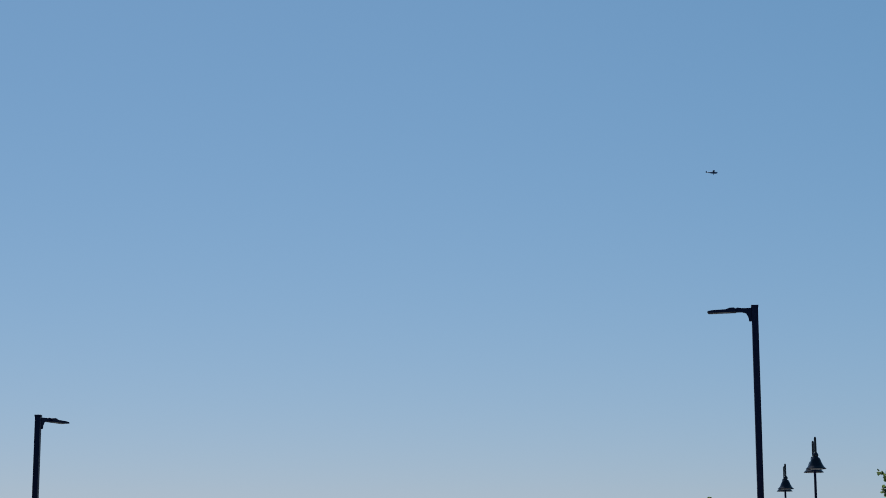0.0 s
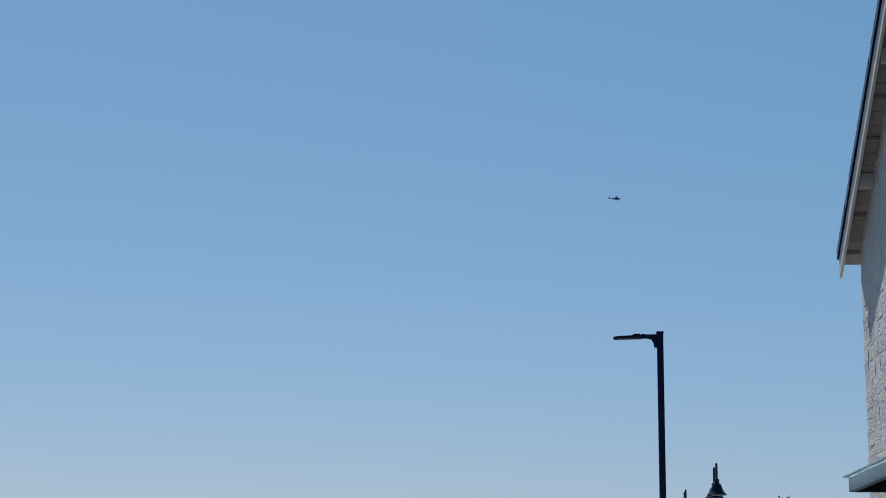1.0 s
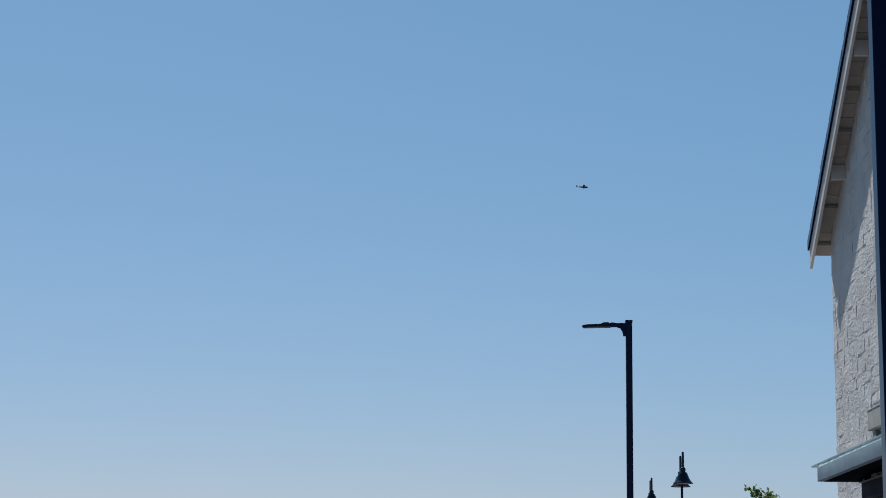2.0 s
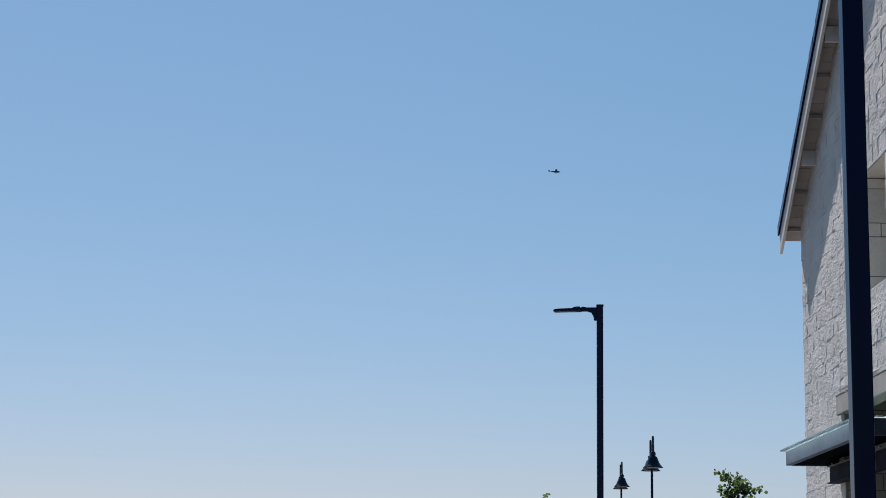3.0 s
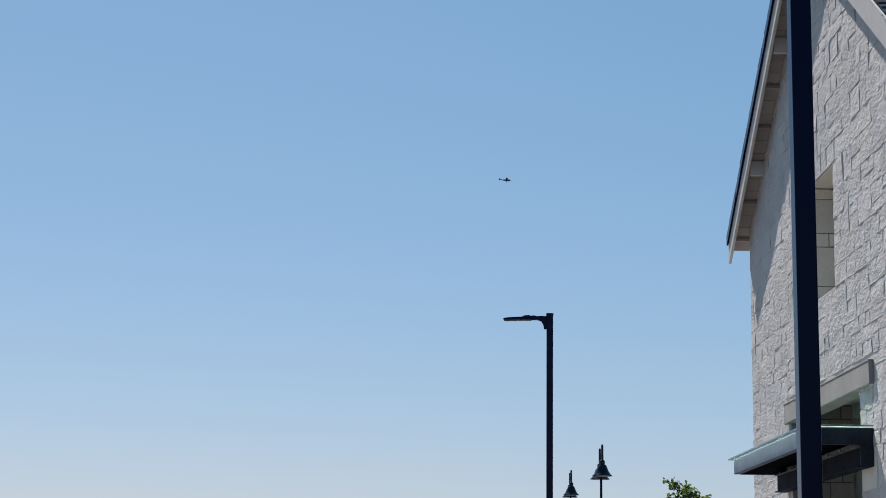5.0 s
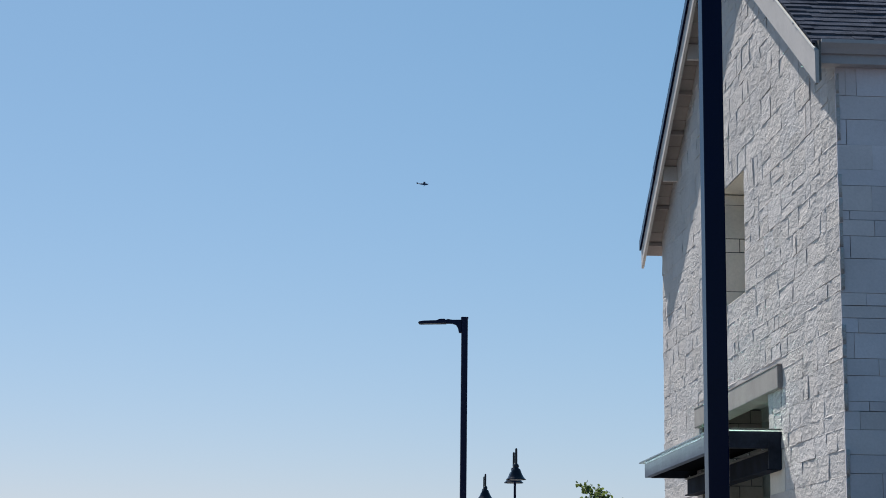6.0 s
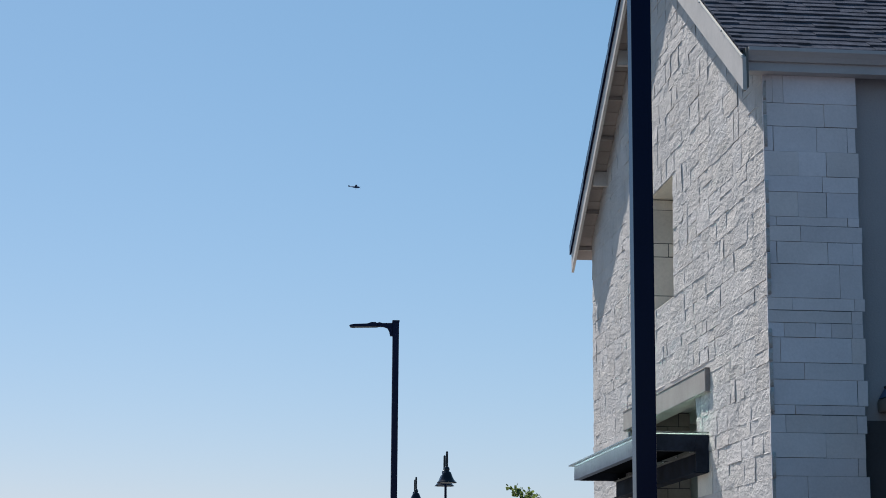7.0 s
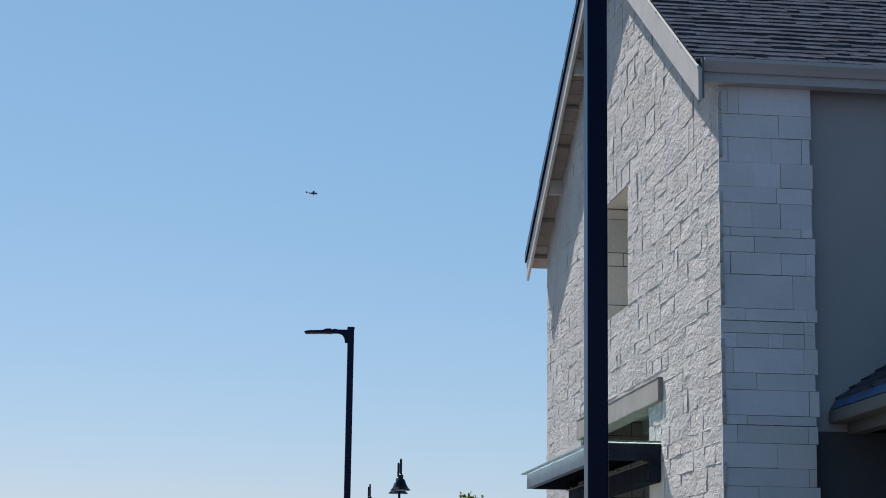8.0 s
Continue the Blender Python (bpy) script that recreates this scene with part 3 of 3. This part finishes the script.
def tree(x, y, height, spread, seed, leaves, label, bare=0.35):
    """A young tree: trunk, limbs, twigs and single leaves set along the twigs."""
    rnd = random.Random(seed)
    t = thing("tree", label, "tree", at=(x, y, 0), group="young trees")
    top = height * 0.9
    part("trunk", tube([(0, 0, 0), (0.03, 0.02, height * 0.3), (-0.02, 0.03, height * 0.6), (0.02, 0, top)], [0.06, 0.05, 0.035, 0.008], 10), BARK, t)
    verts, faces = [], []
    tips = []
    for i in range(46):
        h = height * (bare + (0.93 - bare) * (i + rnd.random()) / 46)
        a = i * 2.4 + rnd.uniform(-0.4, 0.4)
        reach = spread * (0.35 + 0.65 * math.sin(math.pi * min(1, max(0.05, (height - h) / (height * (1 - bare)))) ** 0.8)) * rnd.uniform(0.6, 1.05)
        rise = reach * rnd.uniform(0.5, 1.1)
        end = Vector((reach * math.cos(a), reach * math.sin(a), min(h + rise, height * rnd.uniform(0.95, 1.0))))
        mid = Vector((0.5 * end.x, 0.5 * end.y, h + 0.35 * rise))
        part("limb", tube([(0, 0, h), tuple(mid), tuple(end)], [0.014, 0.009, 0.003], 5), BARK, t)
        for j in range(4):
            s = rnd.uniform(0.35, 1.0)
            b0 = mid.lerp(end, s)
            b1 = b0 + Vector((rnd.gauss(0, 0.12), rnd.gauss(0, 0.12), rnd.gauss(0.05, 0.08)))
            tips.append((b0, b1))
        tips.append((mid, end))
    for b0, b1 in tips:
        if rnd.random() < 0.30:
            continue
        tuft = b0.lerp(b1, rnd.uniform(0.75, 1.1))
        for k in range(leaves):
            c = (tuft if k > 1 else b0.lerp(b1, rnd.random())) + Vector((rnd.gauss(0, 0.026), rnd.gauss(0, 0.026), rnd.gauss(0, 0.022)))
            d = Vector((rnd.gauss(0, 1), rnd.gauss(0, 1), rnd.gauss(-0.2, 0.7))).normalized()
            s = d.cross(Vector((rnd.gauss(0, 1), rnd.gauss(0, 1), rnd.gauss(0, 1)))).normalized()
            n = d.cross(s)
            ln, wd = rnd.uniform(0.045, 0.080), rnd.uniform(0.018, 0.030)
            i0 = len(verts)
            verts += [tuple(c), tuple(c + d * ln * 0.35 + s * wd + n * 0.006), tuple(c + d * ln * 0.75 + s * wd * 0.8), tuple(c + d * ln - n * 0.008),
                      tuple(c + d * ln * 0.75 - s * wd * 0.8), tuple(c + d * ln * 0.35 - s * wd + n * 0.006)]
            faces += [(i0, i0 + 1, i0 + 2, i0 + 3), (i0, i0 + 3, i0 + 4, i0 + 5)]
    me = bpy.data.meshes.new("crown")
    me.from_pydata(verts, [], faces)
    me.materials.append(LEAF)
    crown = new("crown", me)
    crown.parent = t
    tagged(crown, "small green leaves with gaps between", kind="stuff")
    return t


tree(4.31, 29.82, 3.68, 0.19, 7, 18, "young broadleaf tree with a loose green crown")
tree(1.70, 40.0, 3.86, 0.30, 9, 5, "young broadleaf tree farther off with a thin top")

# ---- the aircraft ----
plane = thing("light_aircraft", "small dark light aircraft high in the clear sky", "aircraft", at=(68.5, 1350.0, 306.0))
S = 1.0
part("fuselage", tube([(4.0 * S, 0, 0.0), (3.4 * S, 0, 0.05), (2.2 * S, 0, 0.1), (0.4 * S, 0, 0.15), (-2.2 * S, 0, 0.35), (-4.0 * S, 0, 0.55)], [0.25, 0.6, 0.75, 0.7, 0.32, 0.12], 12), AIRCRAFT, plane, smooth=True)
part("wing", box(0.5, 1.9, -5.2, 5.2, 0.62, 0.76, 0.05), AIRCRAFT, plane)
part("tail_fin", prism([(-4.2, 0.5), (-2.9, 0.5), (-3.7, 1.45), (-4.3, 1.45)], "y", -0.06, 0.06), AIRCRAFT, plane)
part("tailplane", box(-4.2, -3.3, -1.7, 1.7, 0.52, 0.60), AIRCRAFT, plane)
part("propeller", box(4.18, 4.24, -0.08, 0.08, -0.95, 0.95), AIRCRAFT, plane)
for dy in (-1.1, 1.1):
    wheel = part("wheel", prism([(1.2 + 0.22 * math.cos(a), -1.15 + 0.22 * math.sin(a)) for a in (k * math.pi / 6 for k in range(12))], "y", dy - 0.08, dy + 0.08), DECK, plane)
    part("strut", tube([(1.1, dy * 0.4, -0.5), (1.2, dy, -1.1)], [0.06, 0.05], 6), AIRCRAFT, plane)

# ---- stones, shingles: the many small pieces ----


def stone_mesh(w, h, rough, amp, rnd, thick):
    """Vertices and faces of one stone: u along the wall, v up, n out of it; rough front, ragged edge."""
    nu = max(2, min(5, int(w / 0.09) + 1)) if rough else 2
    nv = 3 if rough else 2
    seed = Vector((rnd.uniform(0, 90), rnd.uniform(0, 90), 0))
    tilt_u, tilt_v, out = rnd.gauss(0, amp * 0.22), rnd.gauss(0, amp * 0.22), rnd.gauss(0, amp * 0.2)
    gaps = [rnd.choice((0.0004, 0.0010, 0.0016, 0.0024)) for _ in range(4)]
    vs, fs = [], []
    for j in range(nv + 1):
        for i in range(nu + 1):
            a, b = i / nu, j / nv
            u, v = a * w, b * h
            edge = i in (0, nu) or j in (0, nv)
            n = out + tilt_u * (2 * a - 1) + tilt_v * (2 * b - 1)
            if rough:
                n += amp * 1.3 * noise.noise(Vector((u * 9, v * 9, 0)) + seed) + amp * 0.8 * noise.noise(Vector((u * 25, v * 25, 7)) + seed)
                if edge:
                    n -= rnd.uniform(-0.1, 0.45) * amp
                    u += rnd.uniform(-0.005, 0.005) if 0 < i < nu else (0.003 if i == 0 else -0.003)
                    v += rnd.uniform(-0.004, 0.004) if 0 < j < nv else (0.003 if j == 0 else -0.003)
                else:
                    u += rnd.uniform(-0.012, 0.012)
                    v += rnd.uniform(-0.008, 0.008)
            else:
                u += gaps[0] if i == 0 else (-gaps[1] if i == nu else 0)
                v += gaps[2] if j == 0 else (-gaps[3] if j == nv else 0)
            vs.append((u, v, n))
    row = nu + 1
    for j in range(nv):
        for i in range(nu):
            k = j * row + i
            fs.append((k, k + 1, k + 1 + row, k + row))
    rim = [i for i in range(row)] + [j * row + nu for j in range(1, nv + 1)] + [nv * row + i for i in range(nu - 1, -1, -1)] + [j * row for j in range(nv - 1, 0, -1)]
    base = len(vs)
    m = len(rim)
    for k in rim:
        vs.append(vs[k])
    for k in rim:
        vs.append((vs[k][0], vs[k][1], -thick))
    for a in range(m):
        b = (a + 1) % m
        fs.append((base + a, base + m + a, base + m + b, base + b))
    return vs, fs


def piece(name, vs, fs, material, parent, smooth=False):
    me = bpy.data.meshes.new(name)
    me.from_pydata(vs, [], fs)
    if smooth:
        for p in me.polygons:
            p.use_smooth = True
    me.materials.append(material)
    ob = new(name, me)
    ob.parent = parent
    return ob


rnd = random.Random(11)
# courses of the gable wall, from the top of the paving up, with joints at the openings
breaks = [PAVE]
for stop in (2.51, 3.012, 3.775, 4.64, 7.0):
    while stop - breaks[-1] > 0.26:
        breaks.append(breaks[-1] + rnd.choice((0.09, 0.12, 0.135, 0.14, 0.15, 0.19)))
    if stop - breaks[-1] > 0.21:
        breaks.append((breaks[-1] + stop) / 2)
    breaks.append(stop)
stones = []
for z0, z1 in zip(breaks, breaks[1:]):
    spans = [(CY + rnd.uniform(-0.012, 0.004), FAR_Y + rnd.uniform(-0.015, 0.012))]
    for a, b, c, d in (NICHE, DOOR, (11.78, 14.467, 3.012, 3.152)):
        if z0 < d - 0.02 and z1 > c + 0.02:
            spans = [s for y0, y1 in spans for s in ((y0, min(y1, a)), (max(y0, b), y1)) if s[1] - s[0] > 0.02]
    for y0, y1 in spans:
        y = y0
        while y < y1 - 0.005:
            w = rnd.choice((0.12, 0.17, 0.22, 0.26, 0.30, 0.36, 0.44))
            if y1 - y - w < 0.11:
                w = y1 - y
            lo, hi = z0, z1
            if (z0 < 3.15 < z1) and 11.6 < y + w and y < 14.5:
                lo = max(lo, 3.165) if y + w > 11.79 and y < 14.46 else lo
            if hi - lo > 0.17 and rnd.random() < 0.3:
                cut = lo + (hi - lo) * rnd.choice((0.4, 0.5, 0.6))
                stones += [(y, lo, w, cut - lo), (y, cut, w, hi - cut)]
            elif hi - lo > 0.03:
                stones.append((y, lo, w, hi - lo))
            y += w
rest_v, rest_f = [], []
made = 0
bed_v, bed_f = [], []


def pointing(y0, z0, y1, z1):
    """A smear of mortar along one joint, now level with the stones, now sunk between them."""
    along = Vector((0, y1 - y0, z1 - z0))
    steps = max(2, int(along.length / 0.035))
    side = Vector((0, -along.z, along.y)).normalized()
    k = len(bed_v)
    for i in range(steps + 1):
        p = Vector((CX, y0, z0)) + along * (i / steps)
        deep = noise.noise(p * 3.1 + Vector((4, 0, 0)))
        n = min(0.0002, -0.0014 + 0.009 * deep)
        half = 0.008 + 0.004 * noise.noise(p * 11)
        for a, d in ((-1, -0.004), (-0.45, 0.0), (0.45, 0.0), (1, -0.004)):
            q = p + side * (half * a)
            bed_v.append((CX - n - d - 0.0006 * noise.noise(q * 60), q.y, min(q.z, roof_under(q.y) - 0.015)))
    for i in range(steps):
        for j in range(3):
            c = k + 4 * i + j
            bed_f.append((c, c + 1, c + 5, c + 4))


U, N = Vector((0, 1, 0)), Vector((-1, 0, 0))
for y, z, w, h in sorted(stones):
    if z > max(roof_under(y), roof_under(y + w)) - 0.06:
        continue
    quoin = z < 2.52 and 11.85 < y + w and y < 12.17
    vs, fs = stone_mesh(w, h, not quoin, 0.0044, rnd, 0.02)
    pointing(y, z, y + w, z)
    if y > CY + 0.05:
        pointing(y, z, y, z + h)
    pts = [Vector((CX, y, z)) + U * u + Vector((0, 0, 1)) * v + N * n for u, v, n in vs]
    pts = [(p.x, p.y, min(p.z, roof_under(p.y) - 0.012)) for p in pts]
    fs = [f[::-1] for f in fs]
    if z > 2.35 and y < 14.6 and made < 300:
        piece("stone", pts, fs, TAN if quoin else STONE, gable, not quoin)
        made += 1
    else:
        k = len(rest_v)
        rest_v += pts
        rest_f += [tuple(i + k for i in f) for f in fs]
tagged(piece("pointing", bed_v, bed_f, STONE, gable, True), "pale mortar smeared over the joints", kind="stuff")
tagged(piece("stonework", rest_v, rest_f, STONE, gable, True), kind="stuff")

# sawn stones of the corner pier: height of each course from the top, and its joints along x
courses = [(0.171, 0.057, 0.12), (0.138, 0.357), (0.147, 0.055, 0.31, 0.49), (0.143, 0.20, 0.36), (0.093, 0.335), (0.145, 0.19, 0.355), (0.052, 0.06, 0.475), (0.092, 0.20), (0.128, 0.06, 0.355, 0.50), (0.194, 0.42),
           (0.071, 0.14, 0.50), (0.071, 0.48), (0.081, 0.09, 0.27, 0.36, 0.48), (0.144, 0.065, 0.475), (0.095, 0.20), (0.143, 0.50), (0.054, 0.14), (0.101, 0.085, 0.49), (0.138, 0.31), (0.100, 0.49), (0.14, 0.2)]
z = EAVE_Z + 0.02
wide = SR - CX
U, N = Vector((1, 0, 0)), Vector((0, -1, 0))
while z > PAVE + 0.05:
    h, *joints = courses.pop(0) if courses else (rnd.choice((0.09, 0.14, 0.145)), rnd.uniform(0.12, 0.42))
    h = min(h, z - PAVE)
    xs = [-0.002, *joints, wide + rnd.uniform(-0.012, 0.014)]
    for a, b in zip(xs, xs[1:]):
        vs, fs = stone_mesh(b - a, h, False, 0.0035, rnd, 0.012)
        pts = [tuple(Vector((CX, CY, z - h)) + U * (a + u) + Vector((0, 0, 1)) * v + N * n) for u, v, n in vs]
        piece("stone", pts, fs, SAWN, pier)
    z -= h

# lining stones of the niche and of the door opening, on a bed of dark joint
for y, z0, z1, deep, rows in ((NICHE[1], NICHE[2], NICHE[3], 0.32, ((0.075, 0.20), (0.25,), (0.10, 0.13), (0.29,), (0.15, 0.22))),
                              (DOOR[1], PAVE, HEAD - 0.002, 0.46, ((0.105, 0.37), (0.125, 0.28), (0.14, 0.12, 0.36), (0.10, 0.26)))):
    part("joint", box(CX + 0.02, CX + deep, y - 0.008, y - 0.003, z0 + 0.01, z1 - 0.012), JOINT, gable, "dark mortar behind the lining stones")
    z, k = z1 - 0.012, 0
    while z > z0 + 0.02:
        h, *cuts = rows[k % len(rows)]
        k += 1
        h = min(h, z - z0)
        xs = [0.0, *cuts, deep]
        for a, b in zip(xs, xs[1:]):
            vs, fs = stone_mesh(b - a - 0.004, h - 0.004, False, 0.002, rnd, 0.007)
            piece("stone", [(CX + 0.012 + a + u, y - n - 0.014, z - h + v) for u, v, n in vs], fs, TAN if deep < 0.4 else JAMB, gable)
        z -= h
for y0, y1, z, up in ((NICHE[0], NICHE[1], NICHE[3], -1), (NICHE[0], NICHE[1], NICHE[2], 1)):
    piece_bm = box(CX + 0.008, CX + 0.34, y0 + 0.003, y1 - 0.012, min(z, z + up * 0.008), max(z, z + up * 0.008), 0.002)
    part("stone", piece_bm, TAN, gable)

# shingles of the slope that shows, course by course from the eaves up
run = (RIDGE_Y - Y_EAVE0) * math.sqrt(1 + PITCH ** 2)
up = Vector((0, 1, PITCH)).normalized()
nrm = Vector((0, -PITCH, 1)).normalized()
foot = Vector((0, Y_EAVE0, eave_z(Y_EAVE0) + 0.066))
EXPO = 0.094
rest_v, rest_f = [], []
made = 0
todo = []
for c in range(int(run / EXPO) + 1):
    x = RAKE_X - 0.004 - rnd.uniform(0, 0.1)
    while x < CX + LENGTH + 0.2:
        w = rnd.choice((0.08, 0.11, 0.14, 0.17, 0.21))
        todo.append((x, c, w))
        x += w
for x, c, w in sorted(todo):
    a, b = max(x, RAKE_X - 0.004), x + w - 0.0006
    if b <= a + 0.01:
        continue
    t0 = rnd.choice((0.012, 0.013, 0.014, 0.016, 0.019))
    s0 = max(0.052, c * EXPO - rnd.uniform(-0.006, 0.006))
    s1 = min((c + 1.35) * EXPO, run)
    if s0 >= s1 - 0.01:
        continue
    q = []
    for xx, s, t in ((a, s0, t0), (b, s0 + rnd.uniform(-0.005, 0.005), t0), (b, s1, 0.004), (a, s1, 0.004), (a, s0, -0.004), (b, s0, -0.004), (b, s1, -0.004), (a, s1, -0.004)):
        q.append(tuple(foot + Vector((xx, 0, 0)) + up * s + nrm * t))
    fs = [(0, 1, 2, 3), (0, 4, 5, 1), (1, 5, 6, 2), (2, 6, 7, 3), (3, 7, 4, 0)]
    if made < 300 and x < 5.2:
        piece("shingle", q, fs, SHINGLE, roof)
        made += 1
    else:
        k = len(rest_v)
        rest_v += q
        rest_f += [tuple(i + k for i in f) for f in fs]
tagged(piece("shingles", rest_v, rest_f, SHINGLE, roof), kind="stuff")

# shingles along the foot of the porch slope
rise = Vector((1, 0, 0.655)).normalized()
out = Vector((-0.655, 0, 1)).normalized()
foot = Vector((PX + 0.052, 0, 2.884))
for c in range(6):
    y = PY - 0.006
    while y > PY - 2.2:
        w = rnd.choice((0.11, 0.14, 0.17, 0.21))
        t0 = rnd.choice((0.012, 0.015, 0.019))
        s0 = c * EXPO + rnd.uniform(-0.006, 0.006)
        q = [tuple(foot + Vector((0, yy, 0)) + rise * ss + out * tt) for yy, ss, tt in ((y - w + 0.001, s0, t0), (y, s0, t0), (y, s0 + 0.13, 0.004), (y - w + 0.001, s0 + 0.13, 0.004),
                                                                                   (y - w + 0.001, s0, -0.004), (y, s0, -0.004), (y, s0 + 0.13, -0.004), (y - w + 0.001, s0 + 0.13, -0.004))]
        piece("shingle", q, [(0, 3, 2, 1), (0, 1, 5, 4), (1, 2, 6, 5), (2, 3, 7, 6), (3, 0, 4, 7)], SHINGLE, slope)
        y -= w
